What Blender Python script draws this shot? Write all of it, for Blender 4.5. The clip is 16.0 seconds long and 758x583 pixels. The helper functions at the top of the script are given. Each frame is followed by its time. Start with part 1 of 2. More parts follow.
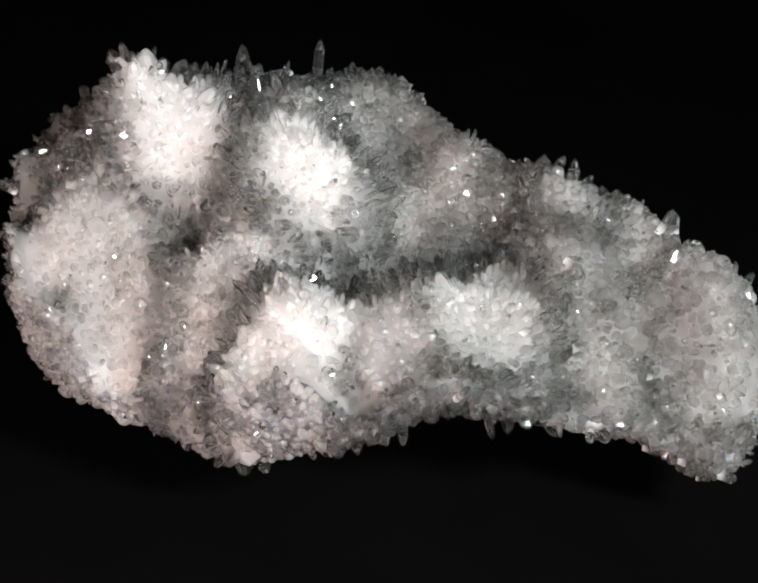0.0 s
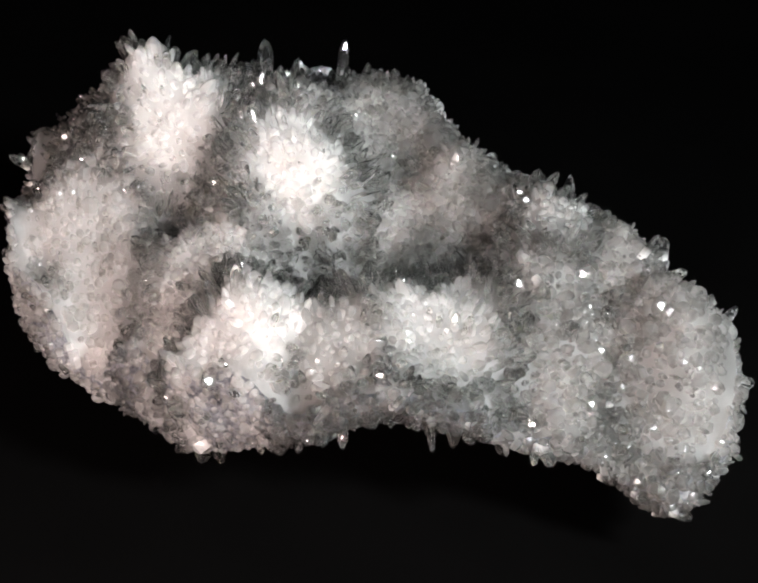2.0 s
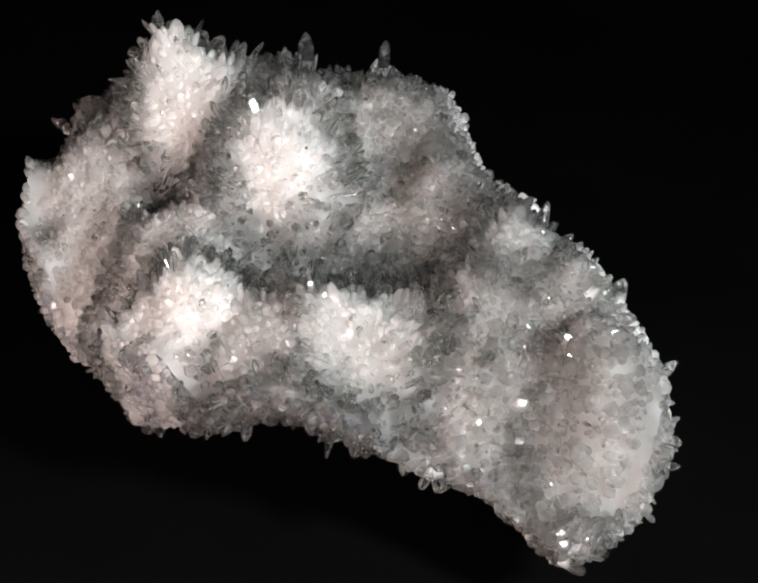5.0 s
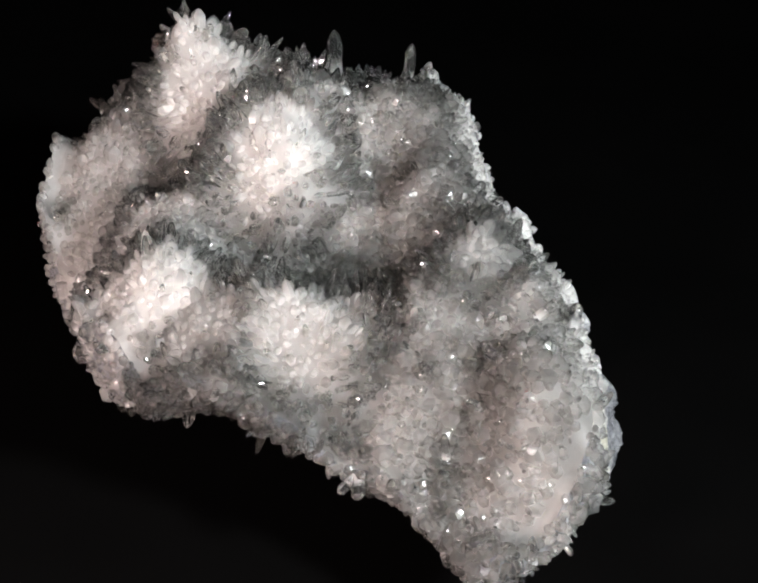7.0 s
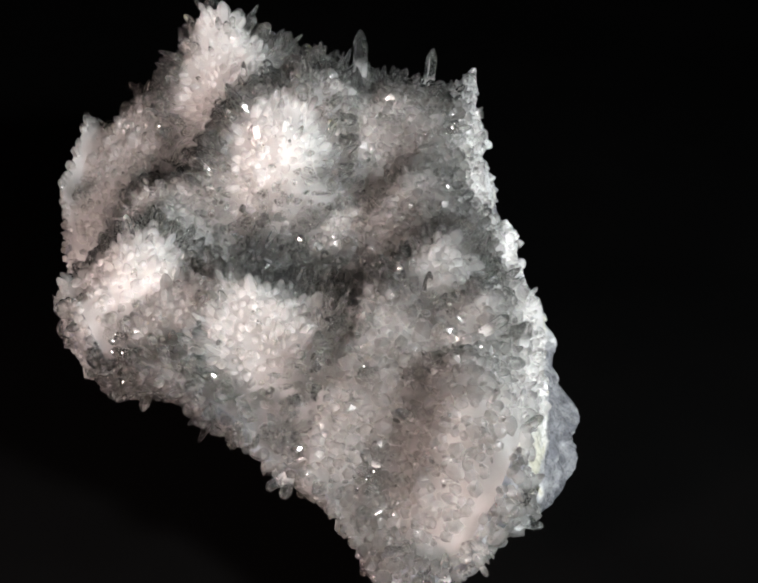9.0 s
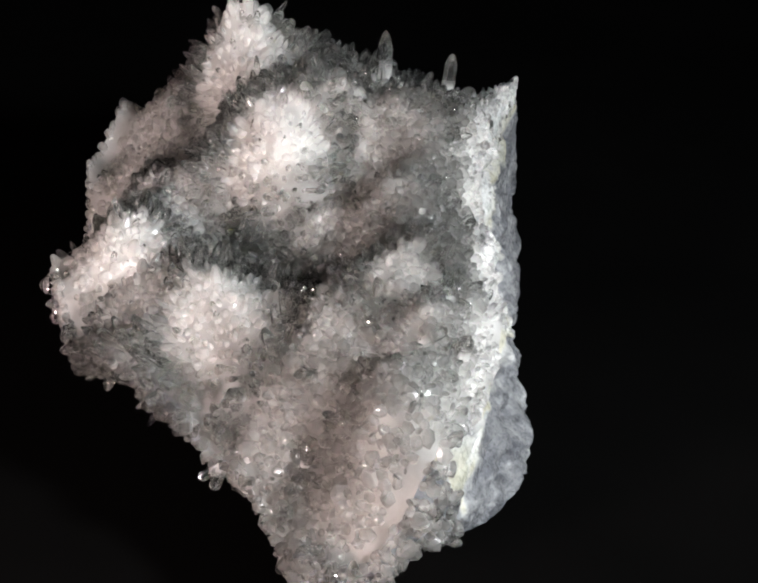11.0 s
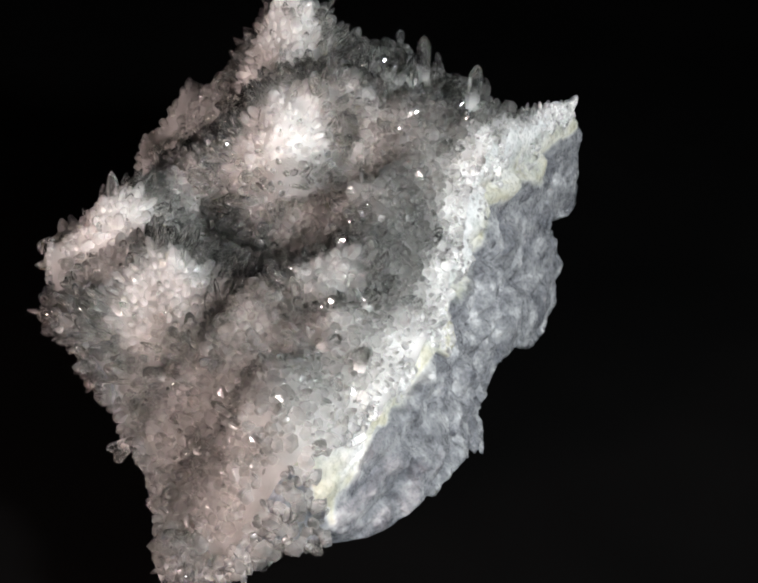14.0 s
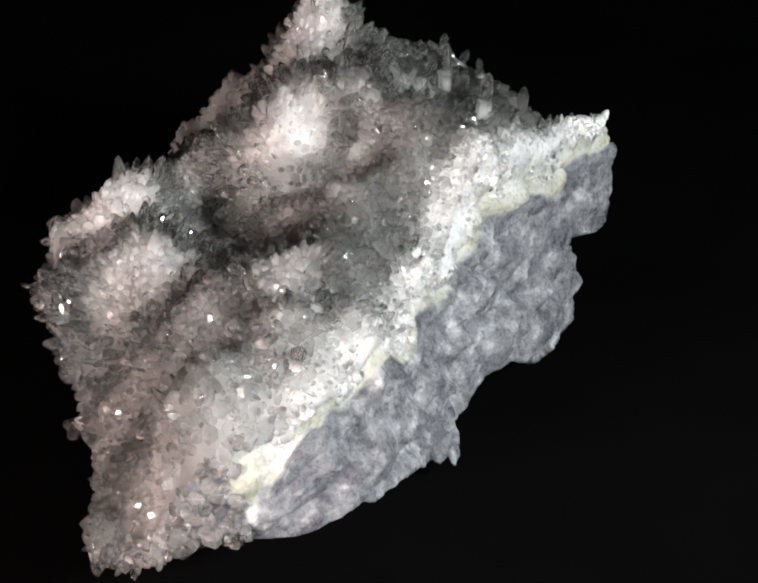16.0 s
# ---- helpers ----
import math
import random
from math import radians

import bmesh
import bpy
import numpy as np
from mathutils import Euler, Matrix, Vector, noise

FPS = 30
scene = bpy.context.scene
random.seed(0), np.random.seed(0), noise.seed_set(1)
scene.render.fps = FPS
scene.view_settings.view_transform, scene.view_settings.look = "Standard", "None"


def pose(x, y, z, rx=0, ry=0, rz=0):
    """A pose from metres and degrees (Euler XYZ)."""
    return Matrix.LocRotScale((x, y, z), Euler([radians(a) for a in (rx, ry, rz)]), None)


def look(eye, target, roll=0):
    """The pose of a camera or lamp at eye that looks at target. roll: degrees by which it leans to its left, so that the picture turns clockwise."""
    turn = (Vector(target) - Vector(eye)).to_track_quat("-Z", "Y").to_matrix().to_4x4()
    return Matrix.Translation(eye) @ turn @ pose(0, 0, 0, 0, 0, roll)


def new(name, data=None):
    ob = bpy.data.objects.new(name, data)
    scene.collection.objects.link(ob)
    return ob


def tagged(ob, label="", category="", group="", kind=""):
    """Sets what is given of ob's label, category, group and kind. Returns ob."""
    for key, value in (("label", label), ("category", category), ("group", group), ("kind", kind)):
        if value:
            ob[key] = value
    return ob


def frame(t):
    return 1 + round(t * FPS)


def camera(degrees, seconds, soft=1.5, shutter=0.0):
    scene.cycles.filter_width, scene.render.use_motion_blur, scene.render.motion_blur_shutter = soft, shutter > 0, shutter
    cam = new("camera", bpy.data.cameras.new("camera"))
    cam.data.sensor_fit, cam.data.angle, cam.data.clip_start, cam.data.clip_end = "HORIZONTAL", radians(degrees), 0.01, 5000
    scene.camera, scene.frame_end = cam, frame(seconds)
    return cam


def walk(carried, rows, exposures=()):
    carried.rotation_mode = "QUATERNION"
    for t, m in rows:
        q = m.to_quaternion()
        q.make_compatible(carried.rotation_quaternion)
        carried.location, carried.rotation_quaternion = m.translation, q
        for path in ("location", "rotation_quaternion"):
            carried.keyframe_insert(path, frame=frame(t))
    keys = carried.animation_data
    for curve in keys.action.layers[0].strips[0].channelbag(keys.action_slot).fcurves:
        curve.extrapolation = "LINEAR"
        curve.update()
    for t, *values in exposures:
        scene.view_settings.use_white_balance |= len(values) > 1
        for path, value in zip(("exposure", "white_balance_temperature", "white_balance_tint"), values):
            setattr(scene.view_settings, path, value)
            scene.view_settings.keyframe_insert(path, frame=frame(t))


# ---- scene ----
# Still camera before a turning specimen
cam = camera(27.14, 16.0, soft=2.2)
STAND = look((0, -0.3947, 0.2162), (0.0084, -0.0006, 0.0), -0.62)
walk(cam, [(0.0, STAND), (16.0, STAND)])

# ---- light: a dark room, a warm lamp and a cool lamp ----
world = bpy.data.worlds.new("dark_room")
scene.world = world
world.use_nodes = True
world.node_tree.nodes["Background"].inputs[0].default_value = (0.8, 0.85, 1.0, 1)
world.node_tree.nodes["Background"].inputs[1].default_value = 0.004
scene.view_settings.exposure = 0.0


def lamp(name, eye, target, watts, size, colour):
    data = bpy.data.lights.new(name, "AREA")
    data.energy, data.shape, data.size, data.color = watts, "DISK", size, colour
    ob = new(name, data)
    ob.matrix_world = look(eye, target)
    return ob


lamp("warm_lamp", (-0.22, -0.35, 0.08), (-0.04, -0.03, 0.02), 1.75, 0.055, (1.0, 0.79, 0.74))
lamp("cool_lamp", (0.31, -0.40, 0.30), (0.0, 0.0, 0.03), 4.7, 0.08, (0.96, 0.99, 1.0))


# ---- materials ----
def material(name):
    m = bpy.data.materials.new(name)
    m.use_nodes = True
    nt = m.node_tree
    return m, nt, nt.nodes["Principled BSDF"]


def node(nt, kind, **values):
    n = nt.nodes.new(kind)
    for key, value in values.items():
        n.inputs[key.replace("_", " ")].default_value = value
    return n


def noise_node(nt, scale, detail=4.0, rough=0.6):
    tc = nt.nodes.new("ShaderNodeTexCoord")
    n = node(nt, "ShaderNodeTexNoise", Scale=scale, Detail=detail, Roughness=rough)
    nt.links.new(tc.outputs["Object"], n.inputs["Vector"])
    return n


def ramp(nt, source, stops):
    n = nt.nodes.new("ShaderNodeValToRGB")
    el = n.color_ramp.elements
    while len(el) < len(stops):
        el.new(0.5)
    for e, (at, colour) in zip(el, stops):
        e.position = at
        e.color = (*colour, 1) if len(colour) == 3 else colour
    nt.links.new(source, n.inputs["Fac"])
    return n


def mapped(nt, source, a, b, c, d):
    n = node(nt, "ShaderNodeMapRange")
    for k, v in zip(("From Min", "From Max", "To Min", "To Max"), (a, b, c, d)):
        n.inputs[k].default_value = v
    nt.links.new(source, n.inputs["Value"])
    return n


def attribute(nt, name):
    n = nt.nodes.new("ShaderNodeAttribute")
    n.attribute_name = name
    return n


def bump(nt, bsdf, source, strength, distance):
    n = node(nt, "ShaderNodeBump", Strength=strength, Distance=distance)
    nt.links.new(source, n.inputs["Height"])
    nt.links.new(n.outputs["Normal"], bsdf.inputs["Normal"])


def mixed(nt, fac, a, b, mode="MIX"):
    n = nt.nodes.new("ShaderNodeMix")
    n.data_type, n.blend_type = "RGBA", mode
    if isinstance(fac, float):
        n.inputs[0].default_value = fac
    else:
        nt.links.new(fac, n.inputs[0])
    for socket, value in ((6, a), (7, b)):
        if isinstance(value, tuple):
            n.inputs[socket].default_value = (*value, 1)
        else:
            nt.links.new(value, n.inputs[socket])
    return n.outputs[2]


def soften(b, weight, scale):
    """Light that seeps a few millimetres through milky quartz."""
    b.subsurface_method = "BURLEY"
    b.inputs["Subsurface Weight"].default_value = weight
    b.inputs["Subsurface Radius"].default_value = (1.0, 0.95, 0.9)
    b.inputs["Subsurface Scale"].default_value = scale


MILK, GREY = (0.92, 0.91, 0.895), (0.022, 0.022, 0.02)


def quartz_material(name, clear_from, clear_most, seep, island, dull):
    """Quartz that is milky at the root and clears towards the tip, glossy all over."""
    m, nt, b = material(name)
    clarity = attribute(nt, "clarity").outputs["Fac"]
    smoke_shade = attribute(nt, "smoke_shade").outputs["Fac"]
    vary = nt.nodes.new("ShaderNodeNewGeometry").outputs["Random Per Island"] if island else nt.nodes.new("ShaderNodeObjectInfo").outputs["Random"]
    tone = mapped(nt, vary, 0, 1, 0.93, 1.05).outputs[0]
    grey = mixed(nt, smoke_shade, MILK, GREY)
    grain = noise_node(nt, 120.0, 4.0)
    milky = mixed(nt, 0.5, grey, ramp(nt, grain.outputs["Fac"], [(0.3, (0.5, 0.5, 0.48)), (0.65, (1, 1, 1))]).outputs[0], "MULTIPLY")
    shade = nt.nodes.new("ShaderNodeVectorMath")
    shade.operation = "SCALE"
    nt.links.new(milky, shade.inputs[0])
    nt.links.new(tone, shade.inputs["Scale"])
    glass = mapped(nt, clarity, clear_from, clear_from + 0.4, 0.0, clear_most).outputs[0]
    nt.links.new(shade.outputs[0], b.inputs["Base Color"])
    b.inputs["IOR"].default_value = 1.54
    soften(b, 1.0, seep)
    rough = noise_node(nt, 350.0, 2.0)
    polish = mapped(nt, rough.outputs["Fac"], 0.3, 0.7, 0.02, dull).outputs[0]
    matt = nt.nodes.new("ShaderNodeMath")
    nt.links.new(polish, matt.inputs[0])
    nt.links.new(mapped(nt, clarity, 0.0, 0.25, 0.45, 0.0).outputs[0], matt.inputs[1])
    nt.links.new(matt.outputs[0], b.inputs["Roughness"])
    bump(nt, b, noise_node(nt, 2200.0, 2.0).outputs["Fac"], 0.4, 0.0002)
    pure = node(nt, "ShaderNodeBsdfGlass", IOR=1.54, Roughness=0.0)
    pure.inputs["Color"].default_value = (0.99, 0.995, 0.99, 1)
    both = nt.nodes.new("ShaderNodeMixShader")
    nt.links.new(glass, both.inputs[0])
    nt.links.new(b.outputs[0], both.inputs[1])
    nt.links.new(pure.outputs[0], both.inputs[2])
    nt.links.new(both.outputs[0], nt.nodes["Material Output"].inputs["Surface"])
    return m


CRYSTAL = quartz_material("clear_quartz", 0.12, 0.97, 0.004, False, 0.05)
SPRAY = quartz_material("milky_quartz", 0.35, 0.85, 0.006, True, 0.08)
DRUSE = quartz_material("druse_quartz", 0.45, 0.5, 0.011, True, 0.10)


def rock_material():
    """Broken quartz rock: crumbly white below the rim, a pale yellow-green stained seam with a dirty crack, bluish grey mottled rock below."""
    m, nt, b = material("broken_rock")
    down = attribute(nt, "down").outputs["Fac"]
    big, mid, fine = noise_node(nt, 30.0, 6.0), noise_node(nt, 170.0, 9.0, 0.75), noise_node(nt, 750.0, 5.0, 0.7)
    wander = nt.nodes.new("ShaderNodeMath")
    wander.operation = "MULTIPLY_ADD"
    nt.links.new(big.outputs["Fac"], wander.inputs[0])
    wander.inputs[1].default_value = 0.3
    nt.links.new(down, wander.inputs[2])
    depth = mapped(nt, wander.outputs[0], 0.125, 1.125, 0, 1).outputs[0]
    tc = nt.nodes.new("ShaderNodeTexCoord")
    warp = nt.nodes.new("ShaderNodeVectorMath")
    warp.operation = "MULTIPLY_ADD"
    nt.links.new(mid.outputs["Color"], warp.inputs[0])
    warp.inputs[1].default_value = (0.014, 0.014, 0.014)
    nt.links.new(tc.outputs["Object"], warp.inputs[2])
    # streaks that run slantwise through the grey rock
    lie = node(nt, "ShaderNodeMapping")
    lie.inputs["Rotation"].default_value = (0.3, 0.5, 0.4)
    lie.inputs["Scale"].default_value = (60.0, 60.0, 190.0)
    nt.links.new(warp.outputs[0], lie.inputs["Vector"])
    streak = node(nt, "ShaderNodeTexNoise", Scale=1.0, Detail=6.0, Roughness=0.65)
    nt.links.new(lie.outputs[0], streak.inputs["Vector"])
    cells = node(nt, "ShaderNodeTexVoronoi", Scale=62.0)
    cells.feature = "DISTANCE_TO_EDGE"
    nt.links.new(warp.outputs[0], cells.inputs["Vector"])
    crack = ramp(nt, cells.outputs["Distance"], [(0.0, (0.3, 0.31, 0.34)), (0.03, (1, 1, 1))]).outputs[0]
    white = ramp(nt, mid.outputs["Fac"], [(0.32, (0.60, 0.63, 0.64)), (0.43, (0.79, 0.80, 0.80)), (0.6, (0.92, 0.92, 0.91))]).outputs[0]
    patch = noise_node(nt, 75.0, 4.0)
    clearer = ramp(nt, noise_node(nt, 110.0, 6.0, 0.7).outputs["Fac"], [(0.40, (0.58, 0.62, 0.60)), (0.52, (1, 1, 1))]).outputs[0]
    white = mixed(nt, 0.8, white, clearer, "MULTIPLY")
    grey = ramp(nt, mid.outputs["Fac"], [(0.36, (0.10, 0.105, 0.118)), (0.45, (0.22, 0.227, 0.245)), (0.54, (0.31, 0.317, 0.335)), (0.66, (0.60, 0.607, 0.62))]).outputs[0]
    grey = mixed(nt, 0.8, grey, ramp(nt, streak.outputs["Fac"], [(0.38, (0.5, 0.51, 0.55)), (0.5, (0.95, 0.95, 0.95)), (0.66, (1.45, 1.45, 1.42))]).outputs[0], "MULTIPLY")
    grey = mixed(nt, 0.6, grey, crack, "MULTIPLY")
    split = ramp(nt, depth, [(0.43, (0, 0, 0)), (0.46, (1, 1, 1))]).outputs[0]
    col = mixed(nt, split, white, grey)
    band = ramp(nt, depth, [(0.22, (0, 0, 0)), (0.36, (0.9, 0.9, 0.9)), (0.42, (1, 1, 1)), (0.445, (0, 0, 0))]).outputs[0]
    where = mixed(nt, 1.0, band, ramp(nt, patch.outputs["Fac"], [(0.32, (0, 0, 0)), (0.56, (0.75, 0.75, 0.75))]).outputs[0], "MULTIPLY")
    col = mixed(nt, where, col, mixed(nt, mid.outputs["Fac"], (0.24, 0.215, 0.10), (0.80, 0.77, 0.57)))
    seam = ramp(nt, depth, [(0.42, (1, 1, 1)), (0.442, (0.2, 0.2, 0.19)), (0.475, (1, 1, 1))]).outputs[0]
    col = mixed(nt, mapped(nt, patch.outputs["Fac"], 0.35, 0.55, 0.9, 0.2).outputs[0], col, mixed(nt, 1.0, col, seam, "MULTIPLY"))
    speck = ramp(nt, fine.outputs["Fac"], [(0.34, (0.5, 0.5, 0.52)), (0.45, (0.97, 0.97, 0.97)), (0.66, (1.2, 1.2, 1.2))]).outputs[0]
    col = mixed(nt, 0.3, col, speck, "MULTIPLY")
    nt.links.new(col, b.inputs["Base Color"])
    nt.links.new(mapped(nt, fine.outputs["Fac"], 0.3, 0.7, 0.1, 0.5).outputs[0], b.inputs["Roughness"])
    b.inputs["IOR"].default_value = 1.54
    soften(b, 0.6, 0.003)
    mix = nt.nodes.new("ShaderNodeMath")
    mix.operation = "ADD"
    nt.links.new(mid.outputs["Fac"], mix.inputs[0])
    nt.links.new(fine.outputs["Fac"], mix.inputs[1])
    bump(nt, b, mix.outputs[0], 1.0, 0.0014)
    return m


ROCK = rock_material()


def cloth_material():
    m, nt, b = material("black_velvet")
    big, fine = noise_node(nt, 6.0, 3.0), noise_node(nt, 2200.0, 2.0)
    nt.links.new(ramp(nt, big.outputs["Fac"], [(0.3, (0.0012, 0.0012, 0.0012)), (0.7, (0.0027, 0.0026, 0.0026))]).outputs[0], b.inputs["Base Color"])
    b.inputs["Roughness"].default_value = 1.0
    b.inputs["Specular IOR Level"].default_value = 0.02
    bump(nt, b, fine.outputs["Fac"], 0.3, 0.0004)
    return m


CLOTH = cloth_material()

# ---- the black cloth: it lies flat, then rises behind ----
FLOOR = -0.036


def cloth():
    bm = bmesh.new()
    n, rows = 60, 90
    grid = []
    for j in range(rows + 1):
        s = -0.9 + 2.3 * j / rows
        line = []
        for i in range(n + 1):
            x = -1.3 + 2.6 * i / n
            y, z = s, FLOOR
            if s > 0.62:
                a = min((s - 0.62) / 0.25, math.pi / 2)
                y, z = 0.62 + 0.25 * math.sin(a), FLOOR + 0.25 * (1 - math.cos(a)) + max(0.0, s - 0.62 - 0.25 * math.pi / 2)
            z += 0.004 * noise.noise((x * 3.0, s * 3.0, 0.0)) * min(1.0, max(0.0, (math.hypot(x, s) - 0.2) * 5))
            line.append(bm.verts.new((x, y, z)))
        grid.append(line)
    for j in range(rows):
        for i in range(n):
            bm.faces.new((grid[j][i], grid[j][i + 1], grid[j + 1][i + 1], grid[j + 1][i])).smooth = True
    me = bpy.data.meshes.new("backdrop")
    bm.to_mesh(me)
    me.materials.append(CLOTH)
    return tagged(new("backdrop", me), "black velvet cloth lying flat and rising behind", "backdrop", kind="structure")


cloth()

# ---- the specimen's form, in millimetres ----
SWELLS = [
    (-27.0, -1.8, 25.4, 16.2), (-43.2, 71.1, -35.7, 16.2), (-59.4, -50.4, -39.6, 10.8), (81.0, -69.3, -15.1, 10.8), (5.4, 17.1, 14.0, 10.8),
    (56.7, -26.1, 13.5, 10.8), (-67.5, 49.5, -13.1, 10.8), (45.9, -47.7, 2.3, 10.8), (-56.7, -1.8, 18.3, 7.2), (32.4, -4.5, 14.7, 7.2),
    (54.0, -72.0, -12.4, 7.2), (102.6, -61.2, -12.0, 7.2), (-5.4, -18.0, 9.5, 7.2), (-81.0, -34.2, -20.4, 7.2), (-16.2, -61.2, 6.9, 7.2),
    (16.2, -58.5, 6.6, 7.2), (86.4, -45.0, 12.7, 7.2), (-37.8, -63.9, -16.8, 7.2), (-10.8, 57.6, -7.5, 7.2), (75.6, -26.1, 13.6, 7.2),
    (-43.2, -26.1, -13.0, 7.2), (-89.1, -7.2, -16.4, 7.2), (-2.7, -39.6, -9.7, 7.2),
]
BOSSES = [
    (0.0, -82.8, -10.8, 7.2), (51.3, -9.9, 10.2, 7.2), (24.3, 11.7, 10.2, 7.2), (-27.0, -1.8, -9.2, 7.2), (13.5, 30.6, 4.9, 7.2),
    (-24.3, -77.4, -8.3, 7.2), (-62.1, -28.8, -8.1, 7.2), (-86.4, 14.4, -13.1, 7.2), (-86.4, -18.0, -9.2, 7.2), (97.2, -47.7, 5.5, 7.2),
    (-78.3, 30.6, -8.3, 7.2), (-10.8, 3.6, 4.1, 7.2), (35.1, 19.8, -7.3, 7.2), (16.2, -31.5, -4.3, 7.2), (37.8, -74.7, -4.2, 7.2),
    (-54.0, -42.3, 9.7, 7.2), (10.8, 3.6, -3.8, 7.2), (83.7, -12.6, -6.1, 7.2), (-29.7, 41.4, -1.5, 7.2), (67.5, -12.6, 4.4, 7.2),
    (62.1, 3.6, -4.9, 7.2), (59.4, -42.3, 4.4, 7.2), (29.7, -53.1, 3.5, 7.2),
]
KNOBS = [
    (58.0, -23.2, -3.7, 10.0), (81.0, -70.4, -3.5, 10.0), (85.8, -31.6, 3.7, 5.0), (-10.2, -9.6, -3.3, 10.0), (-13.9, -61.4, -2.9, 10.0),
    (31.5, -52.0, -3.6, 10.0), (67.5, -28.5, -3.1, 7.0), (104.2, -49.4, -2.6, 5.0), (-42.1, -7.7, -2.6, 10.0), (91.4, -56.1, 2.8, 5.0),
    (92.6, -67.8, -2.8, 5.0), (-69.1, -42.3, -3.1, 10.0), (54.6, -64.3, -1.7, 10.0), (97.8, -31.6, -2.1, 7.0), (-15.7, -28.7, -2.0, 10.0),
    (-20.8, 19.1, -2.7, 10.0),
]
SWELLS_SMALL = [
    (101.5, -49.9, 5.4, 6), (55.4, -38.3, 3.2, 13), (43.3, -61.1, 2.9, 6), (91.8, -53.7, 4.6, 6), (96.9, -63.4, -5.2, 6), (63.6, 0.6, -3.8, 6),
    (-19.5, -33.1, 3.0, 6), (-28.5, -55.4, -2.7, 13), (-5.3, -7.3, -2.8, 9), (-52.0, -2.3, -1.5, 6), (-54.5, 8.0, 6.5, 6), (73.7, -71.6, -2.1, 6),
    (66.4, -64.2, 1.4, 6), (-14.5, -17.9, -1.8, 6), (58.4, -21.7, 1.4, 6),
]
# rim and, below it, the lower edge: x, y, x low, y low, z low
EDGE_CRYSTAL = [
    (-89, -13.5, -87.3, -11.2, 0), (-87.6, -27, -85.5, -25, -4), (-81, -40.2, -78, -39, -8), (-61.2, -51.5, -59, -49.2, -11),
    (-40.5, -62.1, -40.5, -58.5, -13.5), (-24.8, -77.4, -24.8, -74.2, -9), (0, -82.8, 0, -78.8, 0), (22.5, -82.8, 22.5, -78.3, 8.1),
    (45, -75.2, 45, -70.7, 1.4), (72, -72, 72, -68.4, -7.2), (91.4, -72, 90, -69.3, -18), (101.5, -61.2, 99.5, -57.8, -9.9),
    (104.8, -49.5, 105.8, -45, -4.5),
]
EDGE_ROCK = [
    (96.8, -29.2, 100.5, -26, -8.5), (87.8, -18, 93.5, -11.5, -7), (74.2, -3.6, 77.5, 3.5, -10), (60.8, 5.4, 60.8, 14.5, -18.5),
    (47.2, 13.5, 47.7, 22.1, -27.9), (38.2, 18.9, 44.1, 22.5, -18), (27, 25.7, 32.4, 32.9, -13.1), (18, 33.8, 20.2, 43.6, -16.2),
    (9, 41.4, 8.1, 54.9, -22.5), (-2.2, 51.8, -2.2, 63.9, -23.4), (-13.5, 63, -10.3, 70.7, -18), (-18.9, 69.8, -8.1, 65.7, -4.5),
    (-22.5, 74.2, -16.2, 71.1, 3.6), (-27, 78.8, -27.9, 82.8, 0), (-30.6, 82.3, -38.2, 88.7, 13.1), (-45, 74.2, -45, 83.2, 9),
    (-63, 56.2, -63, 56.2, 0), (-78.8, 33.8, -76.5, 31.5, 0), (-88.7, 9, -85.5, 9, 0),
]
MID = (14.0, -10.0)


# the flowers' round bodies and the hollows between them: x, y, rise, reach
ROUNDS = [(-46, -4, 4.0, 9), (-9, -13, 5.0, 10), (-11, -65, 3.5, 9), (29, -54, 3.0, 7), (58, -24, 2.0, 7), (9, -35, -5.0, 8), (34, -28, -3.5, 8), (-38, -24, -4.0, 6)]


def field(x, y):
    """Height of the crystal-covered face, in mm."""
    z = 37.43 + -0.1401 * x + 0.1792 * y
    for cx, cy, up, wide in SWELLS + BOSSES + KNOBS + SWELLS_SMALL + ROUNDS:
        z = z + up * np.exp(-((x - cx) ** 2 + (y - cy) ** 2) / (2 * wide * wide))
    return z


def smooth_ring(points, count):
    """A closed, evenly parted curve through the points."""
    p = np.array(points, float)
    n = len(p)
    out = []
    for k in range(count):
        u = k * n / count
        i, f = int(u), u - int(u)
        a, b, c, d = p[(i - 1) % n], p[i % n], p[(i + 1) % n], p[(i + 2) % n]
        out.append(0.5 * (2 * b + (c - a) * f + (2 * a - 5 * b + 4 * c - d) * f * f + (3 * b - a - 3 * c + d) * f ** 3))
    return np.array(out)


# flowers of radiating crystals: x, y, how far below the skin they spring, reach, length, greyness
FLOWERS = [(-46, -5, 15, 22, 1.0, 0.57), (-10, -17, 15, 22, 1.0, 0.49), (-70, -36, 22, 32, 0.55, 0.71), (-10, -65, 14, 20, 1.0, 0.54),
           (31, -57, 16, 25, 1.0, 0.70), (58, -24, 14, 15, 0.8, 0.78), (-20, 25, 16, 18, 1.0, 0.82), (-19, -76, 14, 22, 0.75, 0.66), (-64, -52, 14, 16, 0.5, 0.56), (9, -69, 16, 18, 0.8, 0.78)]
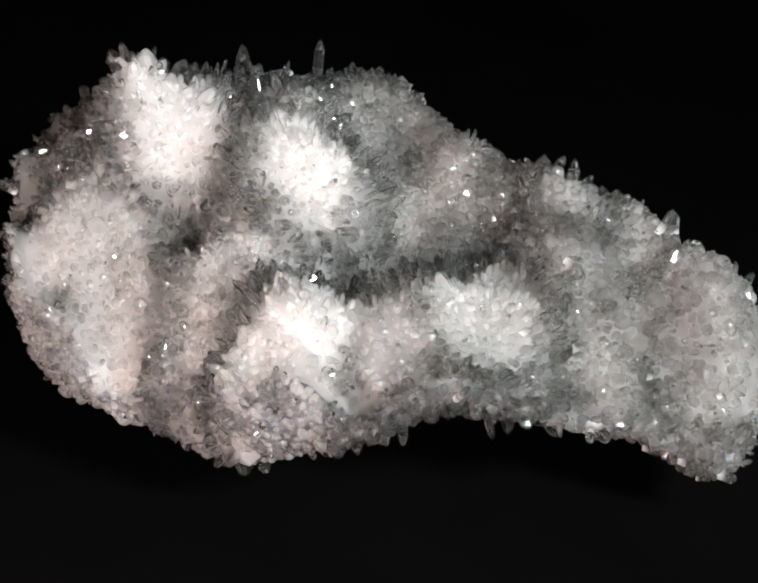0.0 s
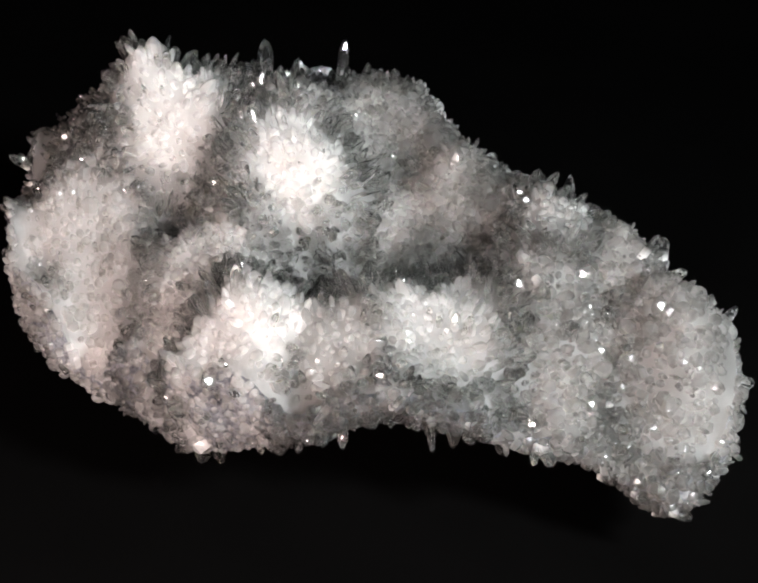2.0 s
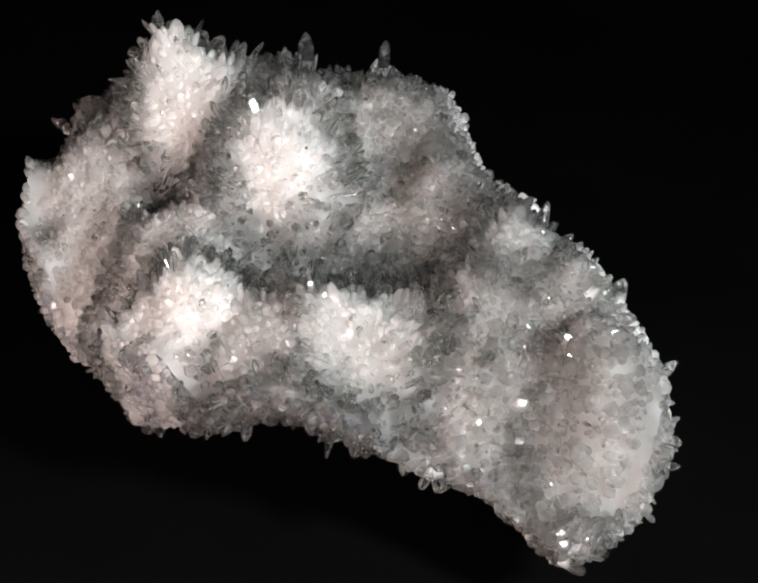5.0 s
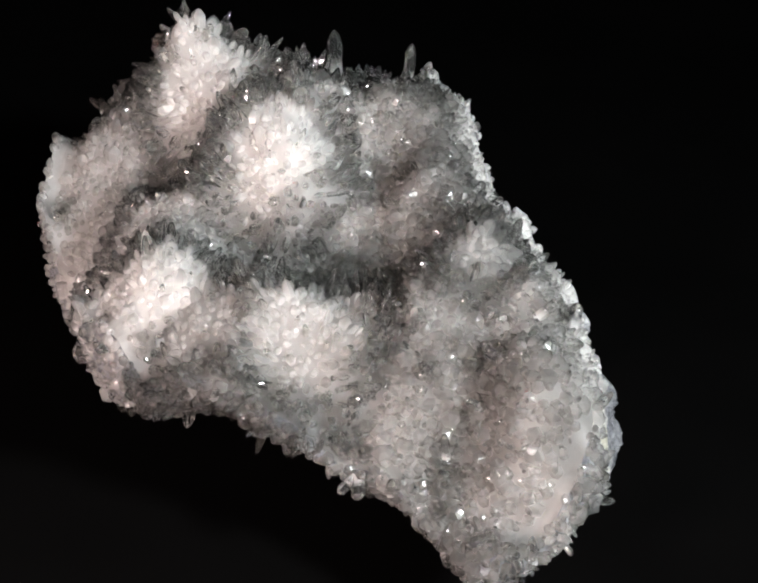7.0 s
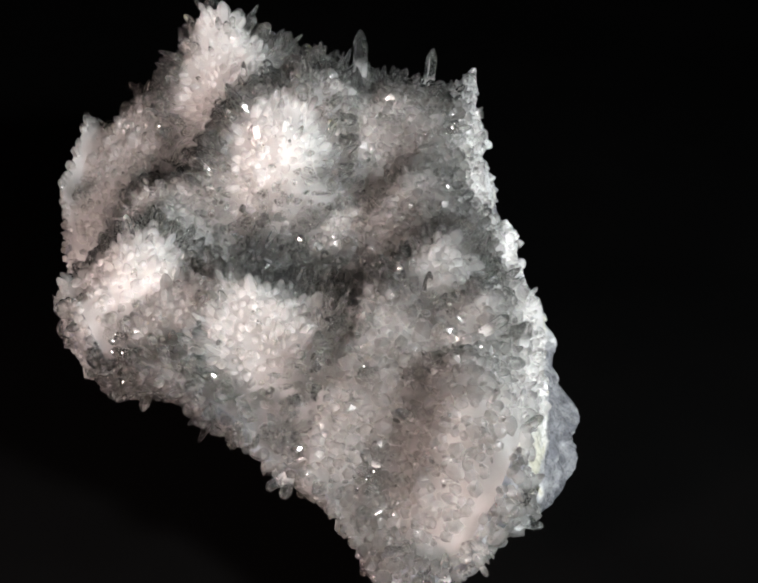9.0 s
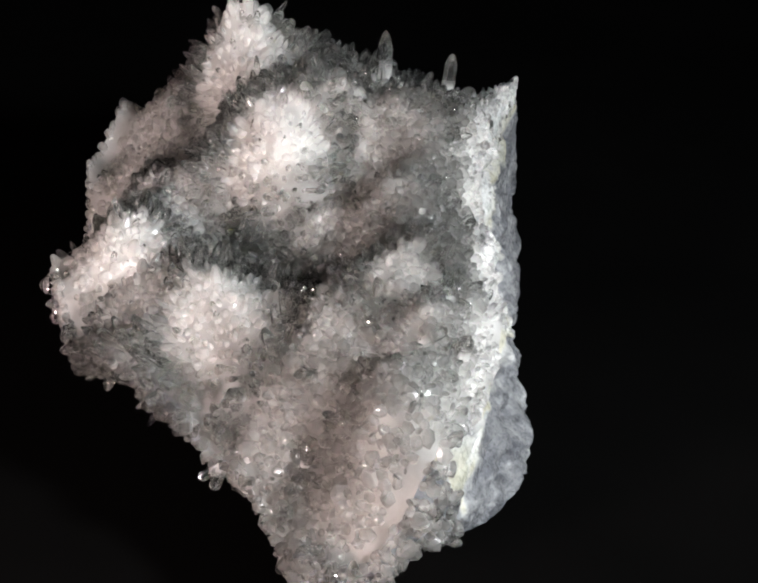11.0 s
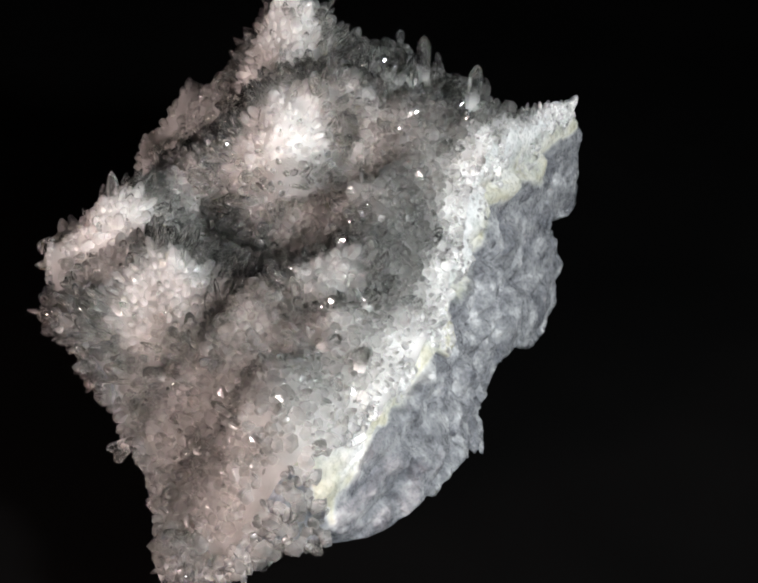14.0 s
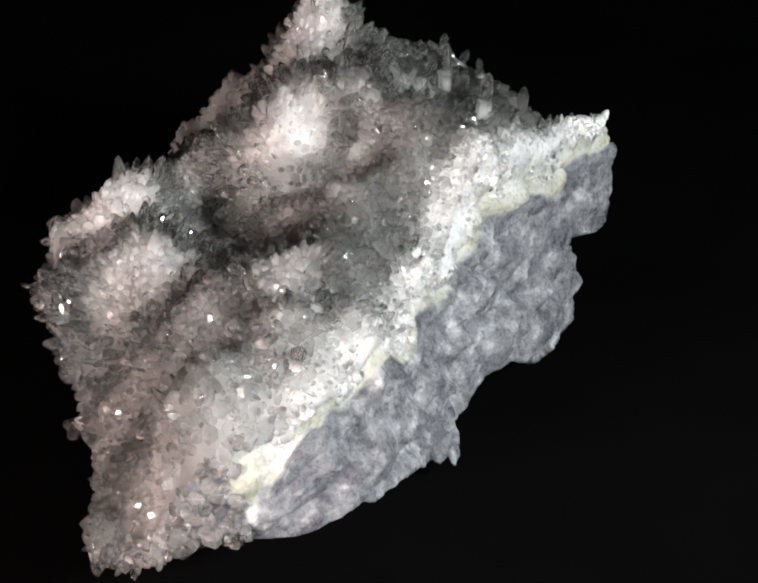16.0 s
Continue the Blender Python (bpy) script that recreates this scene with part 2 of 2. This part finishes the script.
# hollows and back slopes of dark clear quartz with painted shade: x, y, reach
SHADED_QUARTZ = [(8, -34, 21), (24, -30, 16), (38, -27, 14), (-40, -24, 9), (14, 2, 12), (-24, 30, 18), (62, -53, 5), (74, -61, 4), (-55, 42, 28), (-84, 8, 18),
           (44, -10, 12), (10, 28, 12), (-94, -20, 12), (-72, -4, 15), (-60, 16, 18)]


def flower_at(x, y):
    """The flower whose crystals grow here, and how near its heart the place is, 0 to 1."""
    best, near = 0, 0.0
    for i, (fx, fy, deep, reach, grow, dull) in enumerate(FLOWERS):
        w = math.exp(-((x - fx) ** 2 + (y - fy) ** 2) / (2 * (0.6 * reach) ** 2))
        if w > near:
            best, near = i, w
    return best, near


def smoke_shade_at(x, y, rim=0.0):
    """How grey and clear the quartz is, with painted shade: 0 milky white, 1 dark."""
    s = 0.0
    # shade of deep and unlit places goes into the colour here too
    for cx, cy, r in SHADED_QUARTZ:
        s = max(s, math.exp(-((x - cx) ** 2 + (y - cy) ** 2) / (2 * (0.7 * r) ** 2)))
    plain = 0.84 + 0.10 * noise.noise((x * 0.06, y * 0.06, 2.2)) + 0.05 * noise.noise((x * 0.2, y * 0.2, 5.2))
    plain -= 0.14 * math.exp(-((x + 48) ** 2 + (y + 46) ** 2) / 1500)
    plain += 0.025 * min(1.0, max(0.0, (x - 30) / 40))
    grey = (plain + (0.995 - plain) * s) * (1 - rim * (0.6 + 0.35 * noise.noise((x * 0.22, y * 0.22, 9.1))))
    best, near = flower_at(x, y)
    milk = min(1.0, 1.15 * near ** 0.55)
    return grey * (1 - milk) + FLOWERS[best][5] * milk


def rim_at(rock, s):
    """How white the crust is where it meets the broken rock."""
    return rock * min(1.0, max(0.0, (s - 0.78) * 5.5))


AROUND, RINGS, DROP = 640, 90, 84
ring = smooth_ring(EDGE_CRYSTAL + EDGE_ROCK, AROUND)
ROCK_FROM = len(EDGE_CRYSTAL) / (len(EDGE_CRYSTAL) + len(EDGE_ROCK))


def rocky(k):
    """How far the edge belongs to the broken rock, 0 to 1."""
    u = k / AROUND
    return min(1.0, max(0.0, (u - ROCK_FROM + 0.04) * 14)) * min(1.0, max(0.0, (0.89 - u) * 14))


def rough_field(x, y):
    z = field(x, y)
    p = (x * 0.09, y * 0.09, 3.1)
    q = (x * 0.28, y * 0.28, 7.7)
    return z + 1.6 * noise.noise(p) + 0.9 * noise.noise(q)


def mesh_object(name, verts, faces, mat, parent, values, label="", smooth=True):
    me = bpy.data.meshes.new(name)
    me.from_pydata([tuple(v) for v in verts], [], faces)
    for key, v in values.items():
        me.attributes.new(key, "FLOAT", "POINT").data.foreach_set("value", np.array(v, np.float32))
    me.polygons.foreach_set("use_smooth", [smooth] * len(me.polygons))
    me.materials.append(mat)
    me.update()
    ob = new(name, me)
    ob.parent = parent
    if label:
        tagged(ob, label)
    return ob


specimen = tagged(new("crystal_specimen"), "white and clear quartz crystal cluster on broken grey rock", "mineral specimen")


def crust():
    verts, smoke_shade, faces = [], [], []
    for j in range(RINGS + 1):
        s = (j / RINGS) ** 0.8
        for k in range(AROUND):
            x, y = MID[0] + (ring[k][0] - MID[0]) * s, MID[1] + (ring[k][1] - MID[1]) * s
            z = rough_field(x, y)
            verts.append((x, y, z))
            smoke_shade.append(smoke_shade_at(x, y, rim_at(rocky(k), s)))
    for j in range(RINGS):
        for k in range(AROUND):
            a, b = j * AROUND + k, j * AROUND + (k + 1) % AROUND
            faces.append((a, a + AROUND, b + AROUND, b))
    return np.array(verts), smoke_shade, faces


def seam_at(k):
    """How far down the broken side the stained seam runs."""
    u = k / AROUND
    v = u - ROCK_FROM
    return 0.05 + 0.19 * min(1.0, max(0.0, v / 0.24)) - 0.2 * max(0.0, 1 - v / 0.03)


def wall_point(k, d):
    """A point of the side, d from 0 at the rim to 1 at the lower edge."""
    x, y, xl, yl, zl = ring[k]
    zt = rough_field(x, y)
    rock = rocky(k)
    px, py = x + (xl - x) * d, y + (yl - y) * d
    pz = zt + (zl - zt) * d
    out = Vector((x - MID[0], y - MID[1])).normalized()
    belly = math.sin(math.pi * d)
    q = Vector((px, py, pz))
    coarse = noise.fractal(q * 0.05, 0.9, 2.1, 5)
    push = belly ** 0.4 * 2.0 * coarse + (1 - rock) * (2.5 * belly - 3.0 * d ** 4 + 1.2 * d * coarse)
    if rock > 0:
        slant = Vector((px * 0.05, py * 0.05, pz * 0.085 + px * 0.02))
        near, far = noise.voronoi(slant)[0][:2]
        small, next_small = noise.voronoi(q * 0.2)[0][:2]
        fine = noise.fractal(q * 0.35, 0.8, 2.1, 4)
        ledge = abs((d * 2.6 + 1.2 * noise.noise(q * 0.03) + 0.5) % 1.0 - 0.35)
        push += rock * (belly ** 0.5 * 7.0 * (0.35 - ledge) + 1.3 * d * noise.fractal(q * 0.16, 0.6, 2.1, 5))
        pz += rock * d * 2.5 * noise.noise(q * 0.12)
        push += rock * belly ** 0.3 * (11.0 * min(0.4, far - near) - 2.4 + 1.2 * min(0.5, next_small - small) - 0.4 + 0.8 * fine - 2.5 * math.exp(-((d - seam_at(k) - 0.07) / 0.035) ** 2))
    return px + out.x * push, py + out.y * push, pz


def side():
    verts, down, faces = [], [], []
    for j in range(DROP + 1):
        d = j / DROP
        for k in range(AROUND):
            verts.append(wall_point(k, d))
            down.append((d + 0.325 - seam_at(k)) * rocky(k) + 0.75 * max(0.0, 1 - 3 * rocky(k)))
    under = 16
    for j in range(1, under + 1):
        f = j / under
        for k in range(AROUND):
            x, y, z = verts[DROP * AROUND + k]
            s = 1 - f * 0.98
            bx, by = MID[0] - 20 + (x - MID[0] + 20) * s, MID[1] + 30 + (y - MID[1] - 30) * s
            g = min(1.0, max(0.0, f - 0.5) * 2.3)
            g = g * g * (3 - 2 * g)
            z *= max(0.0, 1 - 2 * f)
            rough = 1.5 * noise.noise((bx * 0.08, by * 0.08, 1.0)) * min(1, (1 - f) * 3) * min(1, f * 4)
            verts.append((bx, by, max(FLOOR * 1000, z + (FLOOR * 1000 - z) * g + rough)))
            down.append(max(rocky(k), min(1.0, 3 * f)))
    n = DROP + under
    for j in range(n):
        for k in range(AROUND):
            a, b = j * AROUND + k, j * AROUND + (k + 1) % AROUND
            faces.append((a, a + AROUND, b + AROUND, b))
    return np.array(verts), down, faces


top_verts, top_smoke_shade, top_faces = crust()
side_verts, side_down, side_faces = side()
mesh_object("rock_base", side_verts * 0.001, side_faces, ROCK, specimen, {"down": side_down}, "broken grey rock with a yellowish seam")

# ---- crystals ----
rng = random.Random(7)


def crystal_shape(seed, taper, cap, squash, sides=6):
    """A six-sided prism of unit length and width with an uneven blunt point, its edges rounded where it has twelve sides: vertices, faces, and how far up each vertex lies."""
    r = random.Random(seed)
    rows = [(0.0, 0.9, 0.0), (1 - 1.2 * cap, taper, 0.8), (1 - 0.9 * cap, 0.9 * taper, 0.92), (1 - 0.25 * cap, 0.47 * taper, 1.0)]
    verts, faces, up = [], [], []
    turn = [2 * math.pi / sides * i + (r.uniform(-0.12, 0.12) if sides == 6 else (0.16 if i % 2 else -0.16)) for i in range(sides)]
    far = [r.uniform(0.87, 1.08) for _ in range(6)]
    lift = [r.uniform(-0.3, 0.3) * cap for _ in range(6)]
    for n, (z, w, clear) in enumerate(rows):
        for i in range(sides):
            h = i * 6 // sides
            verts.append((0.5 * w * far[h] * math.cos(turn[i]), 0.5 * w * squash * far[h] * math.sin(turn[i]), z + lift[h] * (0, 1, 0.6, 0.2)[n]))
            up.append(clear)
    verts.append((r.uniform(-0.06, 0.06), r.uniform(-0.06, 0.06), 1.0))
    up.append(1.0)
    last = (len(rows) - 1) * sides
    for i in range(sides):
        j = (i + 1) % sides
        faces += [(n * sides + i, n * sides + j, n * sides + sides + j, n * sides + sides + i) for n in range(len(rows) - 1)] + [(last + i, last + j, last + sides)]
    return np.array(verts), faces, np.array(up)


SHAPES = [crystal_shape(k, 0.95 + 0.03 * (k % 5), 0.24 + 0.05 * (k % 4), 0.75 + 0.06 * (k % 5)) for k in range(10)]
SHARED = []
for verts, faces, up in [crystal_shape(k, 0.95 + 0.03 * (k % 5), 0.2 + 0.05 * (k % 4), 0.75 + 0.06 * (k % 5), 12) for k in range(10)]:
    me = bpy.data.meshes.new("crystal")
    me.from_pydata([tuple(v) for v in verts], [], faces)
    me.attributes.new("clarity", "FLOAT", "POINT").data.foreach_set("value", np.maximum(0.12, up).astype(np.float32))
    me.materials.append(CRYSTAL)
    SHARED.append(me)


def turned(at, way, spin, wide, long):
    q = Vector(way).normalized().to_track_quat("Z", "Y").to_matrix().to_4x4()
    return Matrix.Translation(at) @ q @ Matrix.Rotation(spin, 4, "Z") @ Matrix.Diagonal((wide, wide, long, 1))


def normal_at(x, y):
    e = 1.5
    gx = (field(x + e, y) - field(x - e, y)) / (2 * e)
    gy = (field(x, y + e) - field(x, y - e)) / (2 * e)
    return Vector((-gx, -gy, 1)).normalized()


class Heap:
    """Many small crystals joined into one mesh."""

    def __init__(self):
        self.verts, self.faces, self.clear, self.smoke_shade, self.count = [], [], [], [], 0

    def add(self, shape, m, smoke_shade, clear=1.0):
        verts, faces, up = shape
        m = np.array(m)
        self.verts.append(verts @ m[:3, :3].T + m[:3, 3])
        self.faces += [tuple(i + self.count for i in f) for f in faces]
        self.clear.append(up * clear)
        self.smoke_shade.append(np.full(len(up), smoke_shade) if isinstance(smoke_shade, float) else smoke_shade)
        self.count += len(verts)

    def build(self, name, mat, parent, label):
        ob = mesh_object(name, np.concatenate(self.verts), self.faces, mat, parent,
                         {"clarity": np.concatenate(self.clear), "smoke_shade": np.concatenate(self.smoke_shade)}, label, False)
        return tagged(ob, kind="stuff")


def sow(spacing, tries, seed):
    """Places on the crystal face and down its fore edge, with their normals and whether they lie near the rock edge."""
    r = random.Random(seed)
    cells, out = {}, []
    grid = {}
    for _ in range(tries):
        k, s = r.uniform(0, AROUND), r.random() ** 0.5
        if r.random() < 0.26:
            s = 1.0
        d = 0.0
        a = ring[int(k) % AROUND]
        x, y = MID[0] + (a[0] - MID[0]) * s, MID[1] + (a[1] - MID[1]) * s
        rock = rocky(k)
        edge = Vector((a[0] - MID[0], a[1] - MID[1], 0)).normalized()
        if s > 0.965 and rock < 0.3:
            d = r.random() ** 1.1
            x, y, z = wall_point(int(k) % AROUND, d)
            n = (edge * (0.45 + d) + Vector((0, 0, 0.55 - 0.8 * d))).normalized()
        else:
            z = rough_field(x, y)
            n = normal_at(x, y)
            if rock < 0.5 and s > 0.9:
                n = (n + edge * (s - 0.9) * 6).normalized()
        if rock > 0.4 and s > 0.975 + 0.03 * noise.noise((x * 0.15, y * 0.15, 0.0)):
            continue
        key = (int(x // spacing), int(y // spacing), int(z // spacing))
        p = Vector((x, y, z))
        if any((p - q).length < spacing for i in (-1, 0, 1) for j in (-1, 0, 1) for l in (-1, 0, 1) for q in grid.get((key[0] + i, key[1] + j, key[2] + l), ())):
            continue
        grid.setdefault(key, []).append(p)
        out.append((p, n, rim_at(rock, s), d))
    return out


sprays = []
spray_heaps = []
for fx, fy, deep, reach, grow, dull in FLOWERS:
    sprays.append(None)
    spray_heaps.append(Heap())
singles = [[] for _ in FLOWERS]
hearts = [[] for _ in FLOWERS]
druse = Heap()
druse.add((top_verts * 0.001, top_faces, np.zeros(len(top_verts))), Matrix.Identity(4), np.array(top_smoke_shade))
for p, n, rock, d in sow(2.0, 64000, 3):
    best, near = flower_at(p.x, p.y)
    fx, fy, deep, reach, grow, dull = FLOWERS[best]
    smoke_shade = smoke_shade_at(p.x, p.y, rock)
    way = n.copy()
    if near > 0.15:
        core = Vector((fx, fy, float(field(fx, fy)) - deep))
        way = (n * (1 - 0.75 * near) + (p - core).normalized() * (0.3 + near)).normalized()
    loose = 0.42 - 0.25 * near
    way = (way + Vector((rng.gauss(0, loose), rng.gauss(0, loose), rng.gauss(0, loose)))).normalized()
    if way.dot(n) < 0.2:
        way = n
    size = rng.lognormvariate(0, 0.3)
    fringe = math.exp(-((near - 0.42) / 0.22) ** 2)
    long = (2.1 + 1.2 * near + 4.4 * fringe * min(1, near * 2) * rng.choice((0.5, 0.8, 1.1, 1.4))) * grow * size * (0.5 if rock > 0.6 else 1.0) * (0.75 if d > 0.2 else 1.0)
    heart = min(1.0, max(0.0, (near - 0.6) * 4)) * (0.8 if grow > 0.7 else 0.0)
    long = min(long, 9.5) * (1 - 0.35 * heart)
    wide = (3.5 - 1.2 * near) * (0.6 if rock > 0.6 else 1.0) * rng.uniform(0.6, 1.35) * (size ** 0.5)
    if long > 6.0:
        wide *= 0.82
    m = turned((p - way * (0.5 + 0.15 * heart) * long) * 0.001, way, rng.uniform(0, 6.3), wide * 0.001, long * 1.35 * 0.001)
    shape = rng.randrange(len(SHAPES))
    if near > 0.55 and rng.random() < 0.16:
        tall, slim = rng.uniform(4.5, 6.5) * grow ** 0.5, rng.uniform(1.6, 2.6)
        hearts[best].append((tall, shape, turned((p - way * 0.45 * tall) * 0.001, way, rng.uniform(0, 6.3), slim * 0.001, tall * 0.001), smoke_shade))
    if 0.15 < near < 0.78 and long > 4.6:
        singles[best].append((long, shape, m, smoke_shade))
    elif 0.2 < near < 0.75 and fringe > 0.5:
        spray_heaps[best].add(SHAPES[shape], m, smoke_shade, 0.3 + 0.7 * fringe)
    elif near > 0.35:
        druse.add(SHAPES[shape], m, smoke_shade * (1 - 0.12 * heart), rng.choice((0.4, 0.5, 0.55, 0.75)))
    else:
        druse.add(SHAPES[shape], m, min(1.0, smoke_shade * rng.uniform(0.97, 1.02)), 0.2 if rock > 0.5 else rng.choice((0.5, 0.6, 0.7, 0.8, 0.9)))

# tiny glassy points between the larger ones
for p, n, rock, d in sow(1.6, 26000, 11):
    way = (n + Vector((rng.gauss(0, 0.6), rng.gauss(0, 0.6), rng.gauss(0, 0.6)))).normalized()
    if way.dot(n) < 0.15 or rng.random() < 0.25 or flower_at(p.x, p.y)[1] > 0.4:
        continue
    wide = rng.uniform(0.7, 1.6)
    long = wide * rng.uniform(1.3, 2.6)
    druse.add(SHAPES[rng.randrange(len(SHAPES))], turned((p + n * rng.uniform(-0.1, 0.9)) * 0.001, way, rng.uniform(0, 6.3), wide * 0.001, long * 0.001),
              smoke_shade_at(p.x, p.y, rock), rng.uniform(0.6, 1.3))
# white crumbs of broken quartz below the rim and on the rock
crumbs = Heap()
for _ in range(5000):
    k = rng.uniform(0, AROUND)
    d = rng.random() ** 1.2 * max(0.02, seam_at(k))
    kk = int(k) % AROUND
    if rocky(k) < 0.5 or noise.noise((ring[kk][0] * 0.08, ring[kk][1] * 0.08, d * 5)) < -0.25 + 0.5 * d:
        continue
    if rng.random() < 0.4:
        inner = 1.0 - 0.09 * rng.random() ** 1.6
        x, y = MID[0] + (ring[kk][0] - MID[0]) * inner, MID[1] + (ring[kk][1] - MID[1]) * inner
        z = rough_field(x, y)
    else:
        x, y, z = wall_point(kk, d)
    way = Vector((ring[kk][0] - MID[0] + rng.gauss(0, 50), ring[kk][1] - MID[1] + rng.gauss(0, 50), rng.gauss(20, 50))).normalized()
    wide = rng.lognormvariate(-0.15, 0.35)
    crumbs.add(SHAPES[rng.randrange(len(SHAPES))], turned((Vector((x, y, z)) - way * 0.8 * wide) * 0.001, way, rng.uniform(0, 6.3), wide * 0.0013, wide * rng.uniform(1.1, 1.7) * 0.001),
               min(1.0, max(0.0, rng.gauss(0.32, 0.12))), rng.choice((0.1, 0.2, 0.35)))
crumbs.build("quartz_rubble", SPRAY, specimen, "crumbly white broken quartz grains below the rim")

# long clear crystals that stand out, by their tips: x, y, z, lean x, lean y, lean z, length, width
LONERS = [(-29, 33, 63, 0.05, 0.0, 1.0, 15, 5), (-7, 41, 61, 0.1, 0.1, 1.0, 14, 4.5), (-24, 5, 64, 0.25, 0.1, 0.9, 12, 6), (-32, 14, 62, 0.1, 0.2, 0.9, 11, 4.5),
          (50, -24, 41, -0.8, -0.5, 0.35, 12, 3.6), (53, -39, 37, -0.7, -0.6, 0.3, 14, 6), (57, -43, 36, 0.0, -0.1, 1.0, 12, 5), (-17, -62, 40, -0.1, 0.0, 1.0, 11, 4.2),
          (-21, -84, 19, -0.3, -0.9, 0.2, 11, 5), (-13, -86, 17, 0.1, -1.0, 0.1, 10, 4.5)]
HANGERS = [(-43, -56, -16, -0.1, -0.35, -1.0, 15, 6), (-28, -66, -17, -0.1, -0.3, -1.0, 14, 6), (-22, -68, -15, 0.2, -0.3, -1.0, 12, 5), (38, -75, 0, 0.0, -0.35, -1.0, 11, 5),
           (91, -73, -17, 0.1, -0.2, -1.0, 10, 3.5), (12, -82, 2, 0.0, -0.4, -1.0, 9, 3.5), (60, -71, -4, 0.05, -0.3, -1.0, 8, 3.5)]

for i, (fx, fy, deep, reach, grow, dull) in enumerate(FLOWERS):
    if not spray_heaps[i].count:
        continue
    spray = spray_heaps[i].build("crystal_spray", SPRAY, specimen, "radiating spray of milky white quartz crystals")
    singles[i].sort(key=lambda e: -e[0])
    for n, (long, shape, m, smoke_shade) in enumerate(hearts[i][:60] + singles[i]):
        if n < 190:
            ob = new("crystal", SHARED[shape])
            ob.parent = spray
            ob.matrix_basis = m
        else:
            druse.add(SHAPES[shape], m, smoke_shade)
crust_part = druse.build("quartz_crust", DRUSE, specimen, "milky quartz crust of small clear and white points")
for p, n, rock, d in sow(6.2, 9000, 23):
    if flower_at(p.x, p.y)[1] > 0.45 or rock > 0.5:
        continue
    tuft = noise.noise((p.x * 0.07, p.y * 0.07, 4.4))
    if tuft < -0.15:
        continue
    for _ in range(1 if tuft < 0.1 else rng.choice((1, 2, 3))):
        way = (n + Vector((rng.gauss(0, 0.5), rng.gauss(0, 0.5), rng.gauss(0, 0.5)))).normalized()
        if way.dot(n) < 0.25:
            way = n
        wide = rng.uniform(1.8, 3.4)
        long = wide * rng.uniform(1.7, 2.8) * (0.8 if d > 0.2 else 1.0)
        foot = p + Vector((rng.gauss(0, 1.5), rng.gauss(0, 1.5), 0)) - way * 0.3 * long
        ob = new("crystal", SHARED[rng.randrange(len(SHARED))])
        ob.parent = crust_part
        ob.matrix_basis = turned(foot * 0.001, way, rng.uniform(0, 6.3), wide * 0.001, long * 0.001)
for x, y, z, lx, ly, lz, long, wide in LONERS + HANGERS:
    way = Vector((lx, ly, lz)).normalized()
    ob = new("crystal", SHARED[rng.randrange(len(SHARED))])
    ob.parent = specimen
    ob.matrix_basis = turned((Vector((x, y, z)) - way * long) * 0.001, way, 0.4 + rng.uniform(0, 6.3), wide * 0.001, long * 0.001)
    tagged(ob, "long clear quartz crystal with a blunt tip")


# ---- the turn ----
TURN = [(0, 0.0), (0.5, 2.24), (1, 4.8), (2, 10.09), (3, 15.55), (4.2, 22.13), (6.3, 34.1), (7.5, 40.3), (9.2, 48.55), (11.3, 58.95), (12.5, 65.31), (14, 72.95),
        (15, 77.75), (16.0, 82.34)]


def motions():
    walk(specimen, [(t, pose(0, 0, 0, 0, 0, -a)) for t, a in TURN])


motions()
